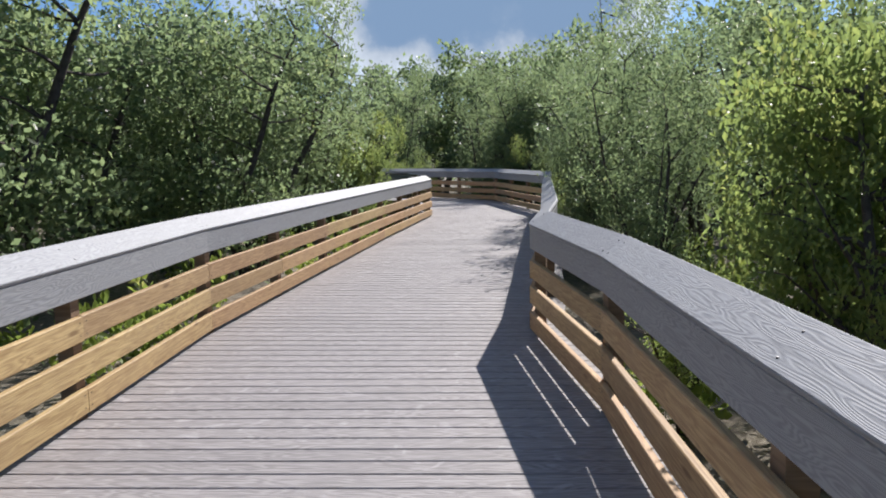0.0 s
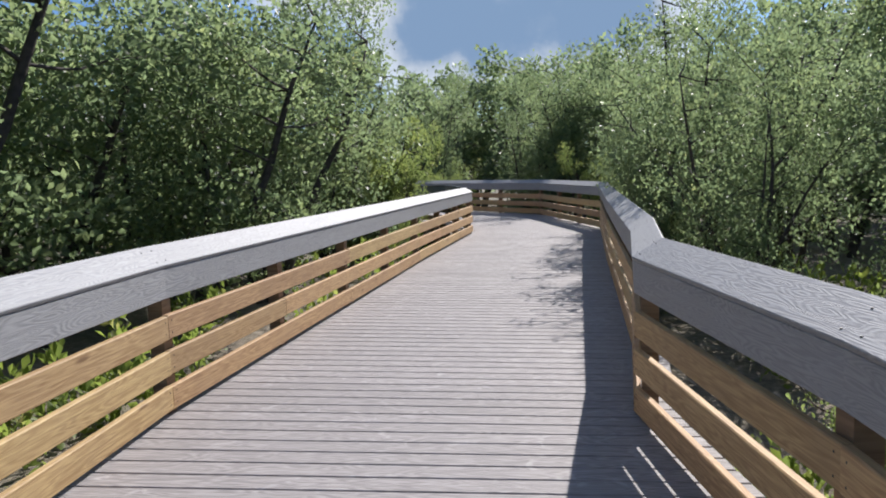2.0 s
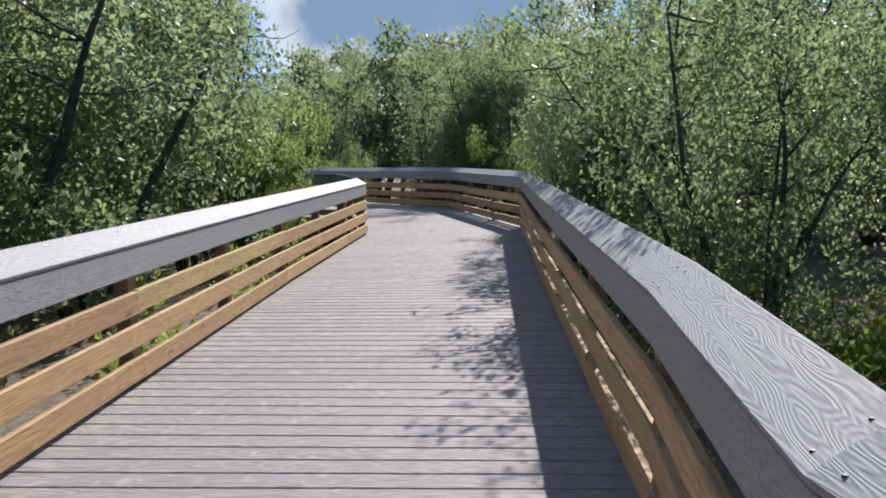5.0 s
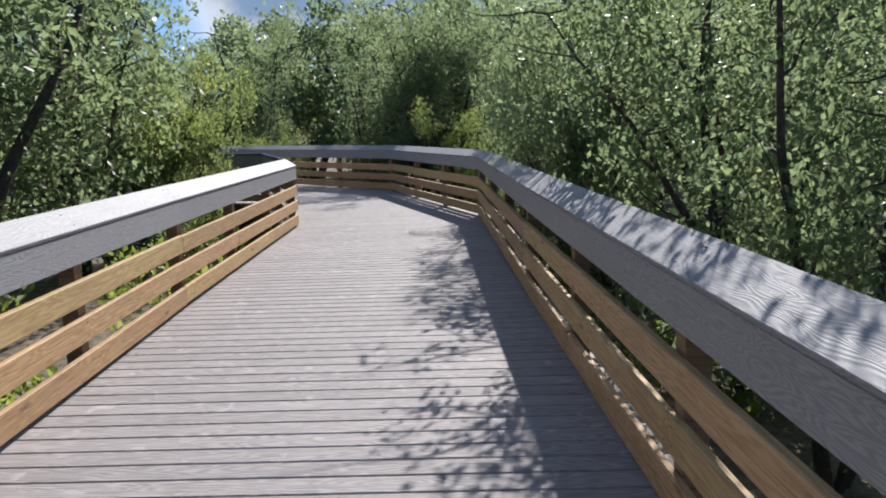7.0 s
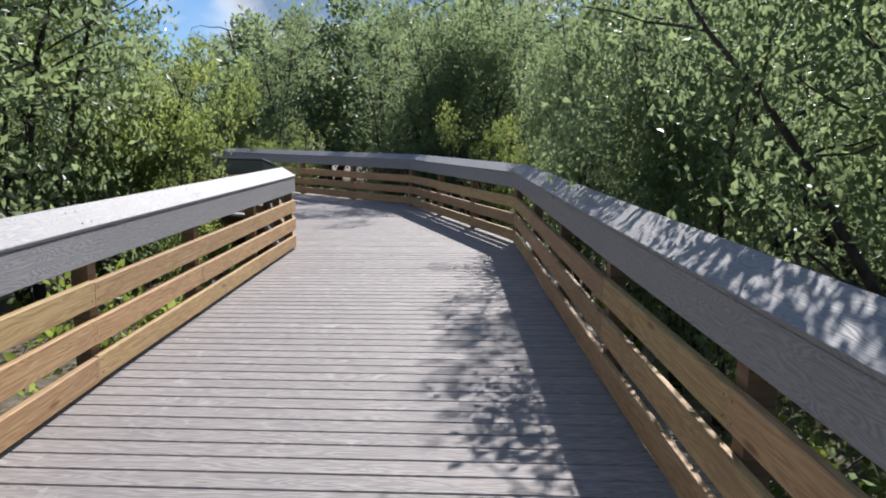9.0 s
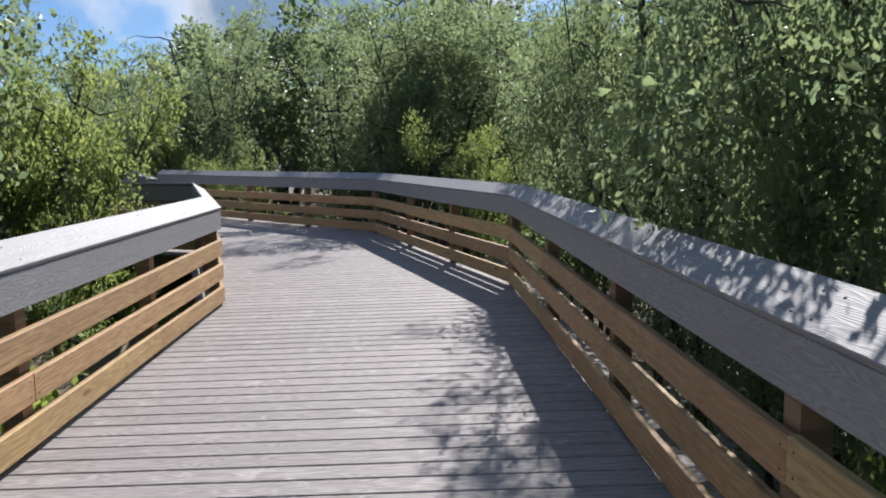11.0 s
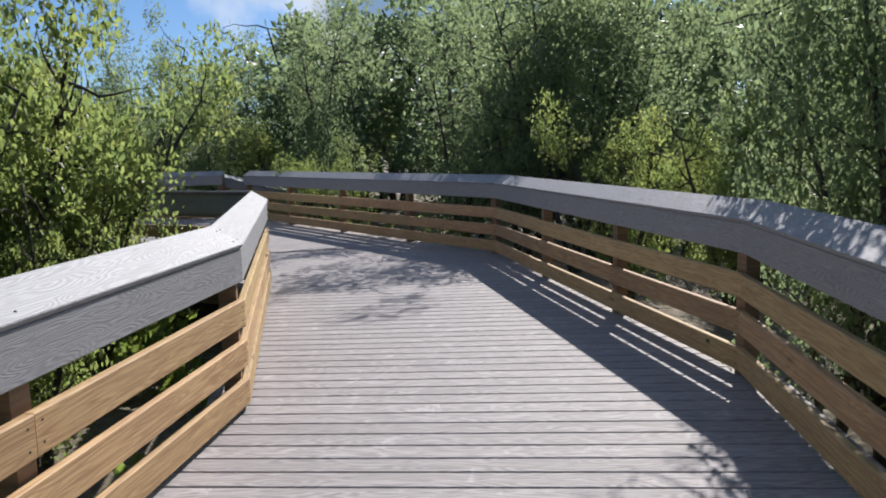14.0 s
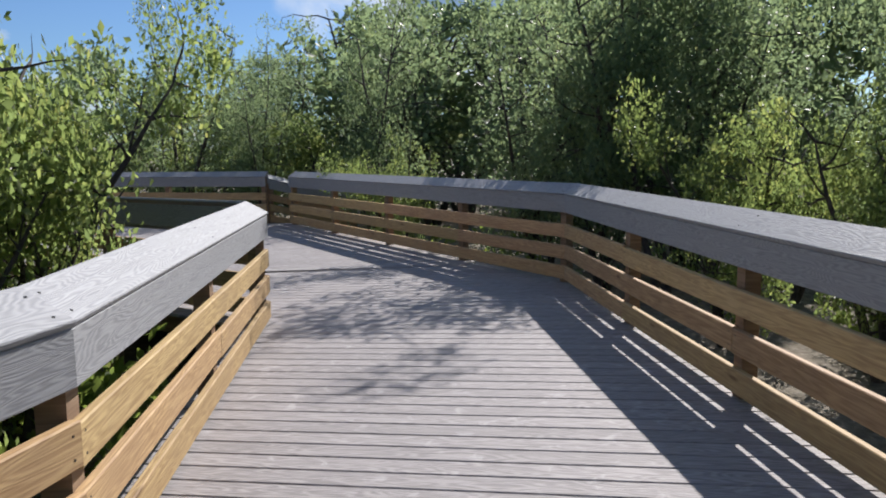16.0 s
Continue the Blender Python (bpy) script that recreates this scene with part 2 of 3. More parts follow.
# ---- plan: inner line of each railing, walking direction ----
LEFT = [(0.22, -6.0), (-0.119, 0.0), (-0.432, 6.011), (-0.159, 12.996), (0.150, 18.07), (-0.80, 21.87), (-4.6, 23.75), (-8.5, 25.6), (-13.0, 27.4)]
RIGHT = [(3.20, -6.0), (2.775, 0.0), (2.463, 4.15), (2.136, 6.09), (2.293, 7.588), (2.537, 13.005), (2.835, 18.56), (1.535, 23.85), (-3.64, 30.0), (-4.13, 30.05), (-8.5, 30.5), (-13.0, 32.2)]
# how far the upper part of each railing stands above its usual height at each corner
LEFT_LIFT = [0, 0, 0, 0, 0.012, 0.012, 0, 0, 0]
RIGHT_LIFT = [0, 0, 0, 0, 0.004, 0.025, 0.045, 0.045, 0.045, 0.05, 0.05, 0.05]
RIGHT_OPEN = 8                     # the run that is left open for a side ramp
GROUND_Z = -0.75
CAP_IN, CAP_RISE, CAP_RUN = 0.87, 0.094, 0.150     # inner edge height; slope of the cap


def V2(p):
    return Vector((p[0], p[1]))


def miters(line, side):
    """For each node the outward vector per metre of offset. side: +1 outward is to the left."""
    out = []
    for i in range(len(line)):
        ns = []
        for a, b in ((i - 1, i), (i, i + 1)):
            if a >= 0 and b < len(line):
                d = (V2(line[b]) - V2(line[a])).normalized()
                ns.append(Vector((-d.y, d.x)) * side)
        m = sum(ns, Vector((0, 0))).normalized()
        out.append(m / m.dot(ns[0]))
    return out


def prism(bm, a, b, ma, mb, profile, uv, u0=0.0, rise=(0.0, 0.0)):
    """A board from plan point a to b; profile: (offset outward, height) in order round; ends cut along ma and mb and raised by rise."""
    va = [bm.verts.new((a.x + ma.x * o, a.y + ma.y * o, z + rise[0])) for o, z in profile]
    vb = [bm.verts.new((b.x + mb.x * o, b.y + mb.y * o, z + rise[1])) for o, z in profile]
    n, length = len(profile), (b - a).length
    around = [0.0]
    for i in range(n):
        p, q = profile[i], profile[(i + 1) % n]
        around.append(around[-1] + math.hypot(q[0] - p[0], q[1] - p[1]))
    for i in range(n):
        j = (i + 1) % n
        f = bm.faces.new((va[i], va[j], vb[j], vb[i]))
        for loop, (u, v) in zip(f.loops, ((0, around[i]), (0, around[i + 1]), (length, around[i + 1]), (length, around[i]))):
            loop[uv].uv = (u + u0, v)
    for ring in (va, vb):
        f = bm.faces.new(ring)
        for loop, (o, z) in zip(f.loops, profile):
            loop[uv].uv = (o, z)
    bmesh.ops.recalc_face_normals(bm, faces=bm.faces)


def part(name, bm, material, parent=None, label="", smooth=False):
    me = bpy.data.meshes.new(name)
    bm.to_mesh(me)
    bm.free()
    me.materials.append(material)
    if smooth:
        for p in me.polygons:
            p.use_smooth = True
    ob = new(name, me)
    if parent:
        ob.parent = parent
    if label:
        ob["label"] = label
    return ob


def box_profile(o0, o1, z0, z1, c=0.004):
    """A board's section with eased corners."""
    return [(o0, z0 + c), (o0, z1 - c), (o0 + c, z1), (o1 - c, z1), (o1, z1 - c), (o1, z0 + c), (o1 - c, z0), (o0 + c, z0)]


def board(name, material, parent, a, b, ma, mb, profile, label="", rise=(0.0, 0.0)):
    bm = bmesh.new()
    uv = bm.loops.layers.uv.new("UVMap")
    prism(bm, a, b, ma, mb, profile, uv, random.uniform(0, 40), rise)
    return part(name, bm, material, parent, label)


SLATS = ((0.442, 0.581), (0.238, 0.376), (0.034, 0.171))
POST_STEP = 1.8


def cap_profile():
    s = Vector((CAP_RUN, CAP_RISE)).normalized()
    n = Vector((s.y, -s.x)) * 0.026
    w = math.hypot(CAP_RUN, CAP_RISE) + 0.012
    a, b, c = Vector((-0.004, CAP_IN)), Vector((-0.004, CAP_IN)) + s * w, 0.004
    q = [a + s * c, b - s * c, b + n * (c / 0.026), b + n * (1 - c / 0.026), b + n - s * c, a + n + s * c, a + n * (1 - c / 0.026), a + n * (c / 0.026)]
    return [(p.x, p.y) for p in q]


def railing_run(a, b, ma, mb, side, label, lift, base, first, last):
    """One straight run: posts, three slats, cap and fascias. lift raises the upper part at the two ends, base the whole."""
    d = (b - a).normalized()
    n = Vector((-d.y, d.x)) * side
    length = (b - a).length
    top = (lift[0] + base[0], lift[1] + base[1])

    def up(ends, w):
        return ends[0] + (ends[1] - ends[0]) * w / length

    rail = new("railing")
    tagged(rail, label, "railing", "boardwalk railings")
    board("cap_board", M_CAP, rail, a, b, ma, mb, cap_profile(), "sloping grey wood-grain composite cap", top)
    board("fascia_board", M_CAP, rail, a, b, ma, mb, box_profile(0.009, 0.034, CAP_IN - 0.194, CAP_IN - 0.021), "grey wood-grain composite fascia", top)
    board("outer_board", M_CAP, rail, a, b, ma, mb, box_profile(0.138, 0.160, CAP_IN - 0.150, CAP_IN + 0.045), "grey composite outer fascia", top)
    count = max(1, round(length / POST_STEP))
    cuts = [length * k / count for k in range(count + 1)]
    for k in range(count + 1):
        if k == count and not last:
            continue
        w = min(max(cuts[k], 0.06), length - 0.06) if 0 < k < count or first or last else 0.055
        c = a + d * w
        board("post", M_POST, rail, c - d * 0.045, c + d * 0.045, n, n, box_profile(0.047, 0.136, GROUND_Z - 0.2, CAP_IN - 0.012 + up(top, w), 0.005))
    for row, (z0, z1) in enumerate(SLATS):
        # each slat spans two bays; joints are staggered from row to row
        share = (0.5, 0.3, 0.0)[row]
        ends = (base[0] + lift[0] * share, base[1] + lift[1] * share)
        joints = [0.0] + [cuts[k] for k in range(1, count) if (k + row) % 2 == 0] + [length]
        for p, q in zip(joints, joints[1:]):
            pa, pb = a + d * (p + (0.0015 if p else 0)), a + d * (q - (0.0015 if q < length else 0))
            dz = random.uniform(-0.004, 0.004)
            tilt = random.uniform(-0.003, 0.003)
            o = 0.006 + random.uniform(0, 0.003)
            board("slat", M_PINE, rail, pa, pb, ma if p == 0 else n, mb if q == length else n, box_profile(o, o + 0.038, z0 + dz, z1 + dz, 0.005), "",
                  (up(ends, p) + tilt, up(ends, q) - tilt))
            # two screws at each end of the slat
            for w in (p + 0.035, q - 0.035):
                for h in (0.035, 0.105):
                    c = a + d * w + n * (o + 0.001)
                    bm = bmesh.new()
                    bmesh.ops.create_cone(bm, cap_ends=True, segments=6, radius1=0.0048, radius2=0.0042, depth=0.004,
                                          matrix=Matrix.Translation((c.x, c.y, z0 + dz + h + up(ends, w))) @ n.to_3d().to_track_quat("Z", "Y").to_matrix().to_4x4())
                    part("screw", bm, M_SCREW, rail)
    # cap screws in pairs over the posts
    s = Vector((CAP_RUN, CAP_RISE)).normalized()
    for k in range(count + 1):
        for h in (0.035, 0.135):
            w = min(max(cuts[k] + random.uniform(-0.03, 0.03), 0.05), length - 0.05)
            p = a + d * w + n * (s.x * h)
            bm = bmesh.new()
            bmesh.ops.create_cone(bm, cap_ends=True, segments=8, radius1=0.0062, radius2=0.005, depth=0.006,
                                  matrix=Matrix.Translation((p.x, p.y, CAP_IN + s.y * h + 0.001 + up(top, w))))
            part("screw", bm, M_SCREW, rail)


def railing(line, side, label, lifts, skip=-1):
    ms = miters(line, side)
    for i in range(len(line) - 1):
        if i == skip:
            continue
        a, b = V2(line[i]), V2(line[i + 1])
        d = (b - a).normalized()
        n = Vector((-d.y, d.x)) * side
        railing_run(a, b, n if i == skip + 1 else ms[i], n if i == skip - 1 else ms[i + 1], side, label, lifts[i:i + 2], (0.0, 0.0), i in (0, skip + 1), i in (len(line) - 2, skip - 1))


def side_ramp():
    """The railing of the ramp that drops away through the opening."""
    a, b = V2(RIGHT[RIGHT_OPEN + 1]) + Vector((0.03, 0.17)), V2(RIGHT[RIGHT_OPEN + 1]) + Vector((1.3, 1.9))
    d = (b - a).normalized()
    n = Vector((-d.y, d.x))
    railing_run(a, b, n, n, 1, "shaded railing that drops along a side ramp", (0.0, 0.0), (0.0, -0.5), True, True)
    ramp = new("side_ramp")
    tagged(ramp, "grey composite boards of a ramp leading down", "ramp", kind="structure")
    w = Vector((d.y, -d.x))
    steps = int((b - a).length / PITCH)
    for k in range(steps):
        p, q = a + d * (PITCH * k + 0.1), a + d * (PITCH * (k + 1) - GAP + 0.1)
        z = -0.004 - 0.5 * (k + 0.5) / steps
        board("deck_board", M_DECK, ramp, p, q, w, w, [(-0.1, z - 0.025), (-0.1, z), (1.3, z), (1.3, z - 0.025)])


def x_on(line, ms, off, p, ang):
    """Where the line through p at the angle ang crosses a polyline offset outward by off: distance along the line."""
    t = Vector((math.cos(ang), math.sin(ang)))
    best = None
    pts = [V2(q) + m * off for q, m in zip(line, ms)]
    for a, b in zip(pts, pts[1:]):
        e = b - a
        den = t.x * e.y - t.y * e.x
        if abs(den) < 1e-9:
            continue
        w = a - p
        s = (w.x * e.y - w.y * e.x) / den
        k = (w.x * t.y - w.y * t.x) / den
        if -1e-6 <= k <= 1 + 1e-6 and abs(s) < 6 and (best is None or abs(s) < abs(best)):
            best = s
    return best


def lerp_table(table, v):
    for (a, p), (b, q) in zip(table, table[1:]):
        if v <= b:
            k = min(max((v - a) / (b - a), 0), 1)
            return p + (q - p) * k
    return table[-1][1]


BOARD_TURN = [(-6, 3.0), (4.5, 2.5), (9, -4.5), (12.5, -4.5), (17.5, 0.0), (22.0, 6.0), (26.0, 22.0), (30.0, 41.0), (36.0, 60.0)]
PITCH, GAP = 0.1454, 0.008


def deck():
    floor = new("deck_floor")
    tagged(floor, "grey composite deck boards laid across the boardwalk", "deck", kind="structure")
    ml, mr = miters(LEFT, 1), miters(RIGHT, -1)
    c, lines = Vector((1.9, -5.8)), []
    for _ in range(330):
        ang = radians(lerp_table(BOARD_TURN, c.y if c.x > -2 else c.y + 2))
        sr, sl = x_on(RIGHT, mr, 0.25, c, ang), x_on(LEFT, ml, 0.25, c, ang)
        if sr is None or sl is None:
            break
        t = Vector((math.cos(ang), math.sin(ang)))
        mid = c + t * ((sr + sl) / 2)
        lines.append((mid + t * (sl - sr) / 2, mid + t * (sr - sl) / 2))
        c = mid + Vector((-t.y, t.x)) * PITCH
    for (a0, b0), (a1, b1) in zip(lines[:296], lines[1:297]):
        bm = bmesh.new()
        uv = bm.loops.layers.uv.new("UVMap")
        g0, g1 = (a1 - a0).normalized() * GAP / 2, (b1 - b0).normalized() * GAP / 2
        e = 0.005
        ring = []
        for a, b, k in ((a0 + g0, b0 + g1, 1), (a1 - g0, b1 - g1, -1)):
            ring.append((a, b, k))
        (pa, pb, _), (qa, qb, _) = ring
        ea, eb = (qa - pa).normalized() * e, (qb - pb).normalized() * e
        sec_a = [(pa, -0.025), (pa, -e), (pa + ea, 0), (qa - ea, 0), (qa, -e), (qa, -0.025)]
        sec_b = [(pb, -0.025), (pb, -e), (pb + eb, 0), (qb - eb, 0), (qb, -e), (qb, -0.025)]
        va = [bm.verts.new((p.x, p.y, z)) for p, z in sec_a]
        vb = [bm.verts.new((p.x, p.y, z)) for p, z in sec_b]
        length, u0 = (b0 - a0).length, random.uniform(0, 50)
        vs = [0, 0.02, 0.027, 0.163, 0.17, 0.19]
        for i in range(6):
            j = (i + 1) % 6
            f = bm.faces.new((va[i], va[j], vb[j], vb[i]))
            for loop, (u, v) in zip(f.loops, ((0, vs[i]), (0, vs[j]), (length, vs[j]), (length, vs[i]))):
                loop[uv].uv = (u + u0, v)
        bm.faces.new(va)
        bm.faces.new(vb)
        bmesh.ops.recalc_face_normals(bm, faces=bm.faces)
        part("deck_board", bm, M_DECK, floor)
    return ml, mr


def substructure():
    """Rim joists and stringers under the deck."""
    frame_ob = new("deck_frame")
    tagged(frame_ob, "brown timber joists under the boardwalk", "joists", kind="structure")
    for line, side in ((LEFT, 1), (RIGHT, -1)):
        ms = miters(line, side)
        for i in range(len(line) - 1):
            board("rim_joist", M_POST, frame_ob, V2(line[i]), V2(line[i + 1]), ms[i], ms[i + 1], box_profile(0.005, 0.045, -0.26, -0.027))
            board("stringer", M_POST, frame_ob, V2(line[i]), V2(line[i + 1]), ms[i], ms[i + 1], box_profile(-0.75, -0.70, -0.26, -0.027))


def ground():
    bm = bmesh.new()
    bmesh.ops.create_grid(bm, x_segments=120, y_segments=120, size=40)
    for v in bm.verts:
        v.co.y += 15
        v.co.z = GROUND_Z + 0.10 * noise.noise(v.co * 0.5) + 0.05 * noise.noise(v.co * 1.7)
    # apron to the horizon
    edges = [e for e in bm.edges if e.is_boundary]
    ext = bmesh.ops.extrude_edge_only(bm, edges=edges)
    for v in ext["geom"]:
        if isinstance(v, bmesh.types.BMVert):
            v.co.x *= 60
            v.co.y = 15 + (v.co.y - 15) * 60
            v.co.z = GROUND_Z
    g = part("ground", bm, M_GROUND, smooth=True)
    tagged(g, "dark leaf-littered forest floor beneath the boardwalk", "ground", kind="structure")


railing(LEFT, 1, "boardwalk railing of golden pine slats under a grey composite cap", LEFT_LIFT)
railing(RIGHT, -1, "boardwalk railing of brown pine slats under a grey composite cap", RIGHT_LIFT, RIGHT_OPEN)
substructure()
ground()


# ---- trees ----
def leaf_cloud(rng, centres, per, spread, size, up=0.5):
    """Vertices and faces of folded leaves in rosettes round the centres: the leaves stand out from the twig's tip."""
    n = len(centres) * per
    d = rng.normal(0, 1, (n, 3))
    d[:, 2] += up
    d /= np.linalg.norm(d, axis=1)[:, None]
    c = np.repeat(centres, per, axis=0) + d * spread * rng.uniform(0.1, 1.0, (n, 1)) + rng.normal(0, spread * 0.35, (n, 3))
    s = np.cross(d, rng.normal(0, 1, (n, 3)))
    s /= np.linalg.norm(s, axis=1)[:, None]
    h = np.cross(s, d)
    ln = size * rng.uniform(0.6, 1.25, (n, 1))
    w = ln * rng.uniform(0.22, 0.32, (n, 1))
    base, tip = c, c + d * ln
    left = c + d * ln * 0.55 + s * w + h * w * 0.3
    right = c + d * ln * 0.55 - s * w + h * w * 0.3
    v = np.stack([base, right, tip, left], 1).reshape(-1, 3)
    k = np.arange(n)[:, None] * 4
    f = np.concatenate([k + [0, 1, 2], k + [0, 2, 3]], 1).reshape(-1, 3)
    return v, f


def mesh_np(name, v, f, material):
    me = bpy.data.meshes.new(name)
    me.vertices.add(len(v))
    me.vertices.foreach_set("co", v.astype(np.float32).ravel())
    me.loops.add(f.size)
    me.loops.foreach_set("vertex_index", f.astype(np.int32).ravel())
    me.polygons.add(len(f))
    me.polygons.foreach_set("loop_start", np.arange(0, f.size, f.shape[1], dtype=np.int32))
    me.polygons.foreach_set("loop_total", np.full(len(f), f.shape[1], dtype=np.int32))
    me.update(calc_edges=True)
    me.validate()
    me.materials.append(material)
    return me


def tube(bm, pts, radii, seg=6):
    rings = []
    for i, (p, r) in enumerate(zip(pts, radii)):
        d = (pts[min(i + 1, len(pts) - 1)] - pts[max(i - 1, 0)]).normalized()
        x = d.orthogonal().normalized()
        y = d.cross(x)
        rings.append([bm.verts.new(p + (x * math.cos(2 * math.pi * k / seg) + y * math.sin(2 * math.pi * k / seg)) * r) for k in range(seg)])
    for a, b in zip(rings, rings[1:]):
        for k in range(seg):
            bm.faces.new((a[k], a[(k + 1) % seg], b[(k + 1) % seg], b[k]))
    bm.faces.new(rings[-1])


def wander(rng, start, heading, length, steps, bend):
    pts, d = [Vector(start)], Vector(heading).normalized()
    for _ in range(steps):
        d = (d + Vector(rng.normal(0, bend, 3))).normalized()
        pts.append(pts[-1] + d * (length / steps))
    return pts


def make_tree(seed, height, radius, tufts, per, size, material, low=0.12, spread=0.13, stout=1.0):
    """A many-stemmed mangrove: stems, limbs, and a ragged crown of leaf tufts that sit on the limbs' twigs."""
    rng = np.random.default_rng(seed)
    root = new("tree")
    bm = bmesh.new()
    anchors = []
    stems = int(rng.integers(2, 5))
    for s in range(stems):
        a = rng.uniform(0, 2 * math.pi)
        lean = rng.uniform(0.1, 0.45)
        stem = wander(rng, (0.12 * math.cos(a), 0.12 * math.sin(a), -0.1), (lean * math.cos(a), lean * math.sin(a), 1.0), height * rng.uniform(0.72, 0.98), 9, 0.10)
        r0 = rng.uniform(0.06, 0.115) * stout * height / 5
        tube(bm, stem, [r0 * (1 - 0.85 * k / 9) for k in range(10)], 7)
        for k in range(2, 10):
            for _ in range(2):
                b = rng.uniform(0, 2 * math.pi)
                reach = radius * rng.uniform(0.45, 1.0) * (1.0 - 0.45 * max(0, k / 9 - 0.5))
                limb = wander(rng, stem[k], (math.cos(b), math.sin(b), rng.uniform(-0.15, 0.75)), reach, 5, 0.22)
                tube(bm, limb, [r0 * 0.22 * (1 - 0.85 * j / 5) for j in range(6)], 4)
                anchors += [(limb[j], j) for j in (2, 3, 4, 5)]
    part("trunk", bm, M_BARK, root, smooth=True)
    pts = np.array([tuple(p) for p, j in anchors])
    wgt = np.array([j for p, j in anchors], float)
    # boughs: flattened clumps of tufts at the limbs' ends, uneven in size
    count = max(12, int(tufts / 12))
    pick = rng.choice(len(pts), count, p=wgt / wgt.sum())
    heart = pts[pick] + rng.normal(0, 0.12, (count, 3))
    size_of = rng.uniform(0.22, 0.58, count) * (height / 5) ** 0.5
    own = rng.choice(count, tufts, p=size_of**2 / (size_of**2).sum())
    off = rng.normal(0, 1, (tufts, 3))
    off /= np.linalg.norm(off, axis=1)[:, None]
    off *= rng.uniform(0.25, 1.0, (tufts, 1)) ** 0.5
    cen = heart[own] + off * size_of[own][:, None] * [1.1, 1.1, 0.85]
    cen = cen[cen[:, 2] > low * height * rng.uniform(0.3, 1.6, len(cen))]
    v, f = leaf_cloud(rng, cen, per, spread, size)
    crown = new("crown", mesh_np("crown", v, f, material))
    crown.parent = root
    reach = np.percentile(np.hypot(v[:, 0], v[:, 1]), 98)
    return root, float(reach), float(np.percentile(v[:, 2], 99.3))


KINDS = {
    "near": [make_tree(11 + i, 5.0, 1.45, 1150, 11, 0.076, M_LEAF, 0.06, 0.11, 0.75) for i in range(5)],
    "sunny": [make_tree(31 + i, 3.0, 1.1, 900, 13, 0.066, M_LEAF_YELLOW, 0.05, 0.09, 1.5) for i in range(3)],
    "far": [make_tree(51 + i, 5.0, 1.7, 440, 8, 0.165, M_LEAF, 0.12, 0.2) for i in range(4)],
}
LABELS = {"near": "dense green mangrove tree with thin dark stems", "sunny": "low yellow-green mangrove bush beside the railing",
          "far": "green mangrove tree in the thicket behind"}


def line_gap(p, line):
    """Distance from p to a railing line, signed: positive outside the walkway."""
    best = (1e9, 0)
    for a, b in zip(line, line[1:]):
        a, b = V2(a), V2(b)
        e = b - a
        k = min(max((p - a).dot(e) / e.length_squared, 0), 1)
        q = a + e * k
        cross = e.x * (p - a).y - e.y * (p - a).x
        best = min(best, ((p - q).length, cross))
    return best


def in_walk(p, margin):
    dl, cl = line_gap(p, LEFT)
    dr, cr = line_gap(p, RIGHT)
    if dl < margin or dr < margin:
        return True
    return cl < 0 and cr > 0


def sun_clear(p):
    """The height over the ground at p below which no shadow falls past the railing's own."""
    s = Vector((-SUN_DIR.x, -SUN_DIR.y)).normalized()
    tan = SUN_DIR.z / math.hypot(SUN_DIR.x, SUN_DIR.y)
    for k in range(1, 90):
        if in_walk(p + s * (0.15 * k), 0.15):
            return 0.15 * k * tan + 0.96 - GROUND_Z
    return 99.0


def crown_clear(p, r):
    return min(sun_clear(p), *(sun_clear(p + Vector(v) * r) + 0.25 * r for v in ((-1, 0), (-0.7, -0.7), (0, -1))))


placed = []


def plant(kind, p, height, rng, reach=99.0, slim=1.4):
    src, r0, h0 = KINDS[kind][int(rng.integers(0, len(KINDS[kind])))]
    s = height / h0
    wide = min(s * rng.uniform(0.95, 1.2) if s > 0.6 else s * 1.3, reach / r0)
    s = min(s, wide * slim)
    t = copy_thing(src, Matrix.LocRotScale((p.x, p.y, GROUND_Z + 0.02), Euler((rng.uniform(-0.05, 0.05), rng.uniform(-0.05, 0.05), rng.uniform(0, 6.28))), (wide, wide, s)))
    tagged(t, LABELS[kind], "tree" if kind != "sunny" else "bush", "mangrove thicket")
    placed.append(p)


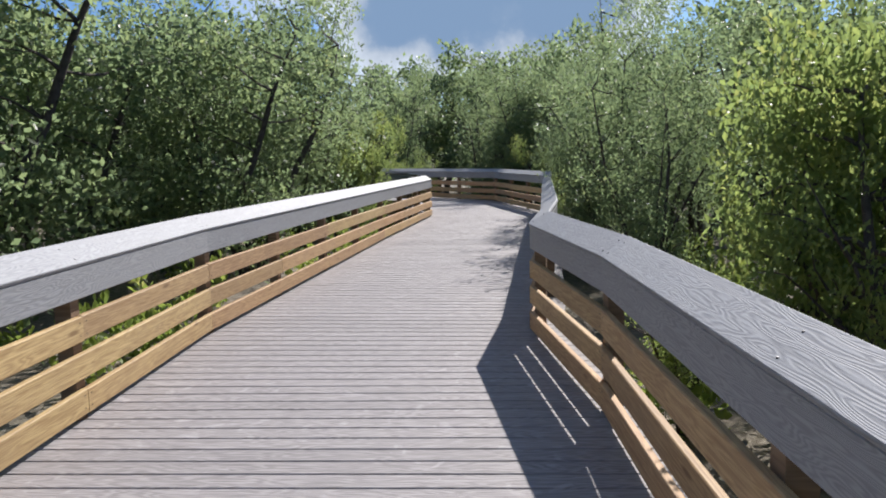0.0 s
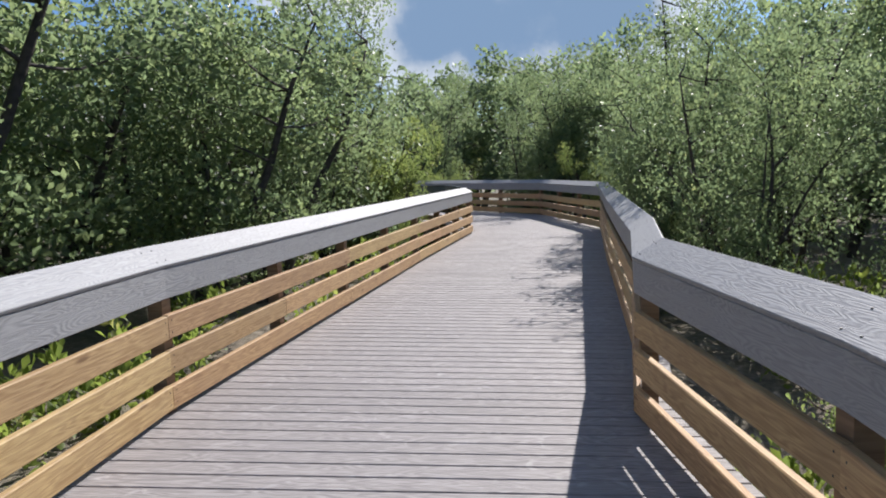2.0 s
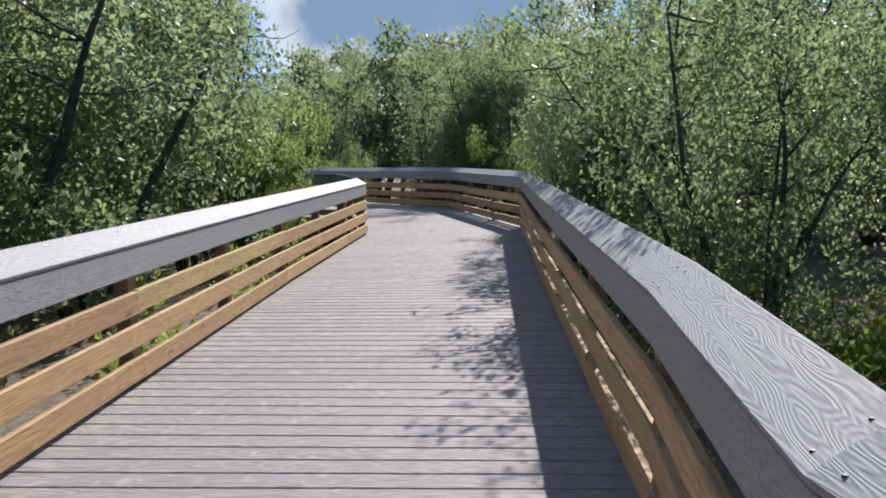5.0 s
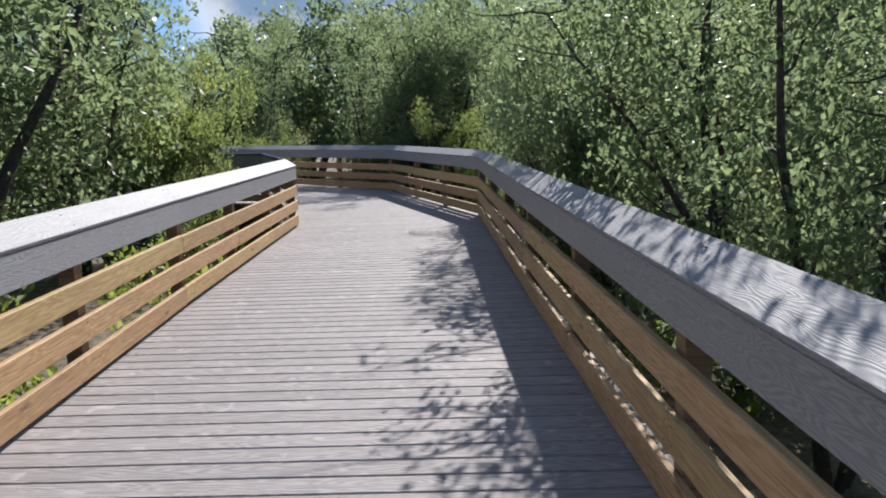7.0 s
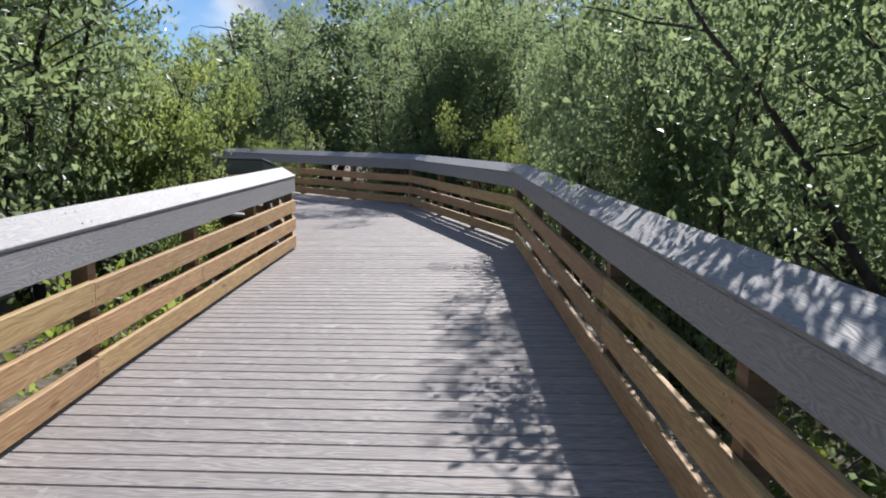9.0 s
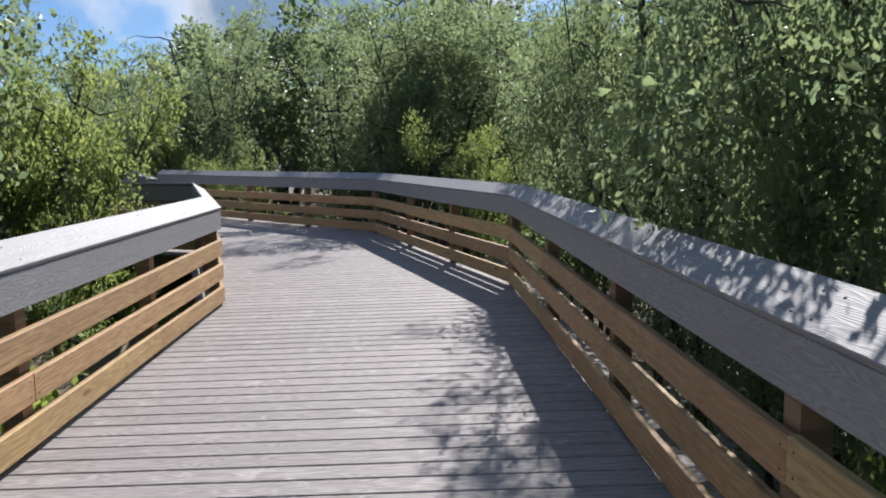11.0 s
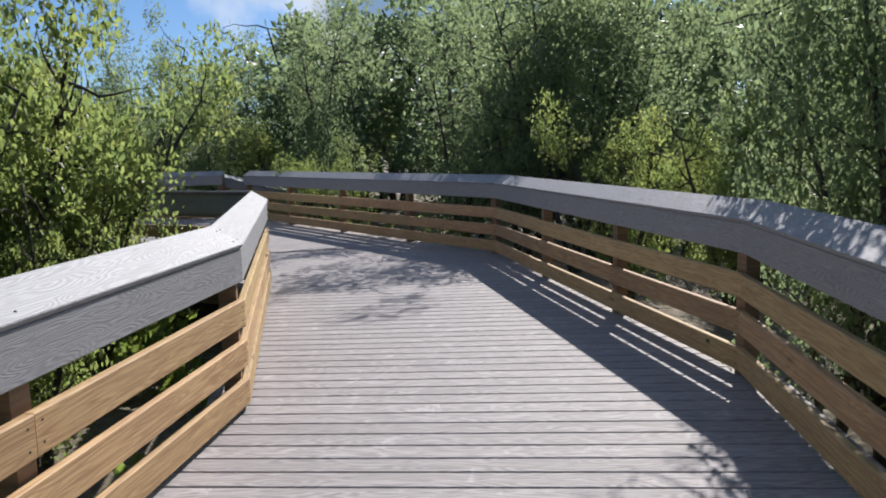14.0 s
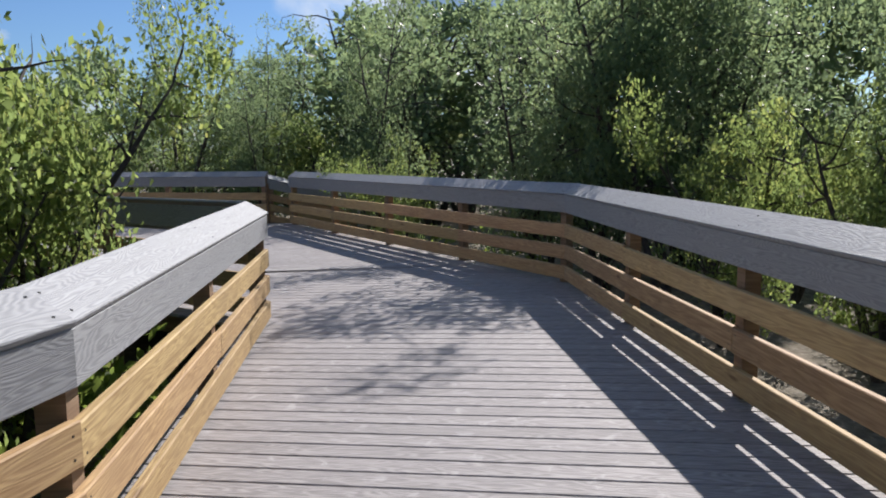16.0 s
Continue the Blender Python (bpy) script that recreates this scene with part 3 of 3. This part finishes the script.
# trees that reach over or shade the walk: kind, x, y, height, reach
SINGLE = [("near", 5.2, 17.6, 6.2, 2.0), ("near", 5.2, 20.4, 6.8, 2.1), ("near", 3.0, 26.7, 5.5, 2.1), ("near", 4.25, 12.3, 4.4, 1.6), ("near", 4.0, 17.5, 4.6, 1.3), ("near", 3.75, 15.9, 4.4, 1.2), ("near", 3.85, 19.6, 5.0, 1.3), ("near", 3.72, 18.5, 4.4, 1.15), ("near", 2.2, 27.7, 5.2, 1.9), ("near", 3.6, 28.6, 5.3, 2.0), ("near", 3.75, 15.1, 4.4, 1.15), ("near", 5.4, 25.2, 5.6, 1.9), ("near", 6.3, 27.6, 6.0, 2.2), ("near", 5.0, 30.2, 6.2, 2.2), ("sunny", 3.3, 24.5, 2.6, 1.2), ("sunny", 4.4, 23.2, 2.9, 1.3), ("sunny", 4.6, 26.9, 3.0, 1.4),
          ("near", 1.2, 28.8, 4.6, 1.7), ("sunny", -2.1, 20.5, 3.1, 1.5), ("sunny", -1.6, 18.9, 2.6, 1.1), ("sunny", -2.0, 19.8, 2.8, 1.0), ("sunny", -2.6, 21.2, 3.0, 1.3), ("sunny", -2.6, 19.9, 3.5, 1.6),
          ("near", 3.85, 14.2, 4.7, 1.15), ("near", 3.9, 10.9, 3.7, 1.2),
          ("near", -3.1, 18.4, 6.2, 2.0), ("near", -3.3, 20.3, 6.6, 1.9), ("near", -4.9, 21.2, 7.0, 2.2), ("near", -5.2, 17.6, 6.4, 2.2), ("near", -5.0, 31.9, 6.0, 1.5), ("near", -7.4, 32.4, 5.8, 1.7), ("near", -2.6, 32.2, 7.6, 1.7), ("sunny", 4.4, 4.4, 2.9, 1.6), ("sunny", 4.6, 2.6, 2.9, 1.6)]


def thicket():
    rng = np.random.default_rng(5)
    for kind, x, y, h, reach in SINGLE:
        plant(kind, Vector((x, y)), h, rng, reach, 1.62)
    for band, (inner, outer, gap, tries) in enumerate(((1.1, 3.6, 1.25, 1500), (3.6, 8.5, 2.0, 1800), (8.5, 22.0, 3.0, 1800))):
        for _ in range(tries):
            p = Vector((rng.uniform(-24, 24), rng.uniform(-7, 52)))
            dl, dr = line_gap(p, LEFT)[0], line_gap(p, RIGHT)[0]
            d = min(dl, dr)
            if not inner < d < outer or in_walk(p, 0.6) or any((p - q).length < gap * (1.0 if dl < dr else 1.25) for q in placed):
                continue
            left = dl < dr
            # the thicket stands further off on the left of the first stretch
            if left and d < lerp_table([(-10, 4.2), (9, 3.9), (14, 2.6), (17, 1.9), (54, 1.6)], p.y):
                continue
            if not left and p.y > 7 and d < 1.7:
                continue
            want = rng.uniform(4.6, 6.0)
            if p.y > 29 and p.x > -7:
                want += 2.3
            reach = max(d - 0.25, 0.5)
            h = min(want, crown_clear(p, min(reach, 2.2) * 0.75) * rng.uniform(0.84, 0.97))
            if not left and 22.3 < p.y < 26.2 and p.x < 4.6:
                h = min(h, 3.2)
            if h < 1.1:
                continue
            if band == 0:
                plant("sunny" if h < 3.3 else "near", p, h, rng, reach)
            else:
                plant("near" if band == 1 and p.y > 3 and d < 6.0 else "far", p, h, rng, reach)


def undergrowth():
    """Low ferns and grass along both sides of the walk."""
    rng = np.random.default_rng(9)
    cen = []
    for line, side in ((LEFT, 1), (RIGHT, -1)):
        for a, b in zip(line, line[1:]):
            a, b = V2(a), V2(b)
            d = (b - a).normalized()
            n = Vector((-d.y, d.x)) * side
            for _ in range(int((b - a).length * 34)):
                o = rng.uniform(0.28, 3.2)
                p = a + d * rng.uniform(0, (b - a).length) + n * o
                if noise.noise((p.x * 0.7, p.y * 0.7, 3.0)) < 0.1 or in_walk(p, 0.22) or (side < 0 and (o < 0.7 or a.y > 17 and o < 2.6)):
                    continue
                top = rng.uniform(0.1, 0.75) * (1.0 if o > 0.9 else 0.6)
                cen += [(p.x + rng.normal(0, 0.08), p.y + rng.normal(0, 0.08), GROUND_Z + top * k / 3) for k in (1, 2, 3)]
    v, f = leaf_cloud(rng, np.array(cen), 9, 0.09, 0.12, 1.0)
    g = new("undergrowth", mesh_np("undergrowth", v, f, M_GRASS))
    tagged(g, "low bright green ferns and grass on the forest floor", "undergrowth", kind="stuff")


thicket()
late = np.random.default_rng(8)
for bx, by, bh, br in ((4.2, 3.6, 2.9, 1.35), (4.3, 5.3, 3.0, 1.4), (-2.3, 19.3, 2.7, 1.1)):
    plant("sunny", Vector((bx, by)), bh, late, br, 1.6)
undergrowth()
for group in KINDS.values():
    for t, _, _ in group:
        for o in (*t.children_recursive, t):
            bpy.data.objects.remove(o)

deck()
side_ramp()
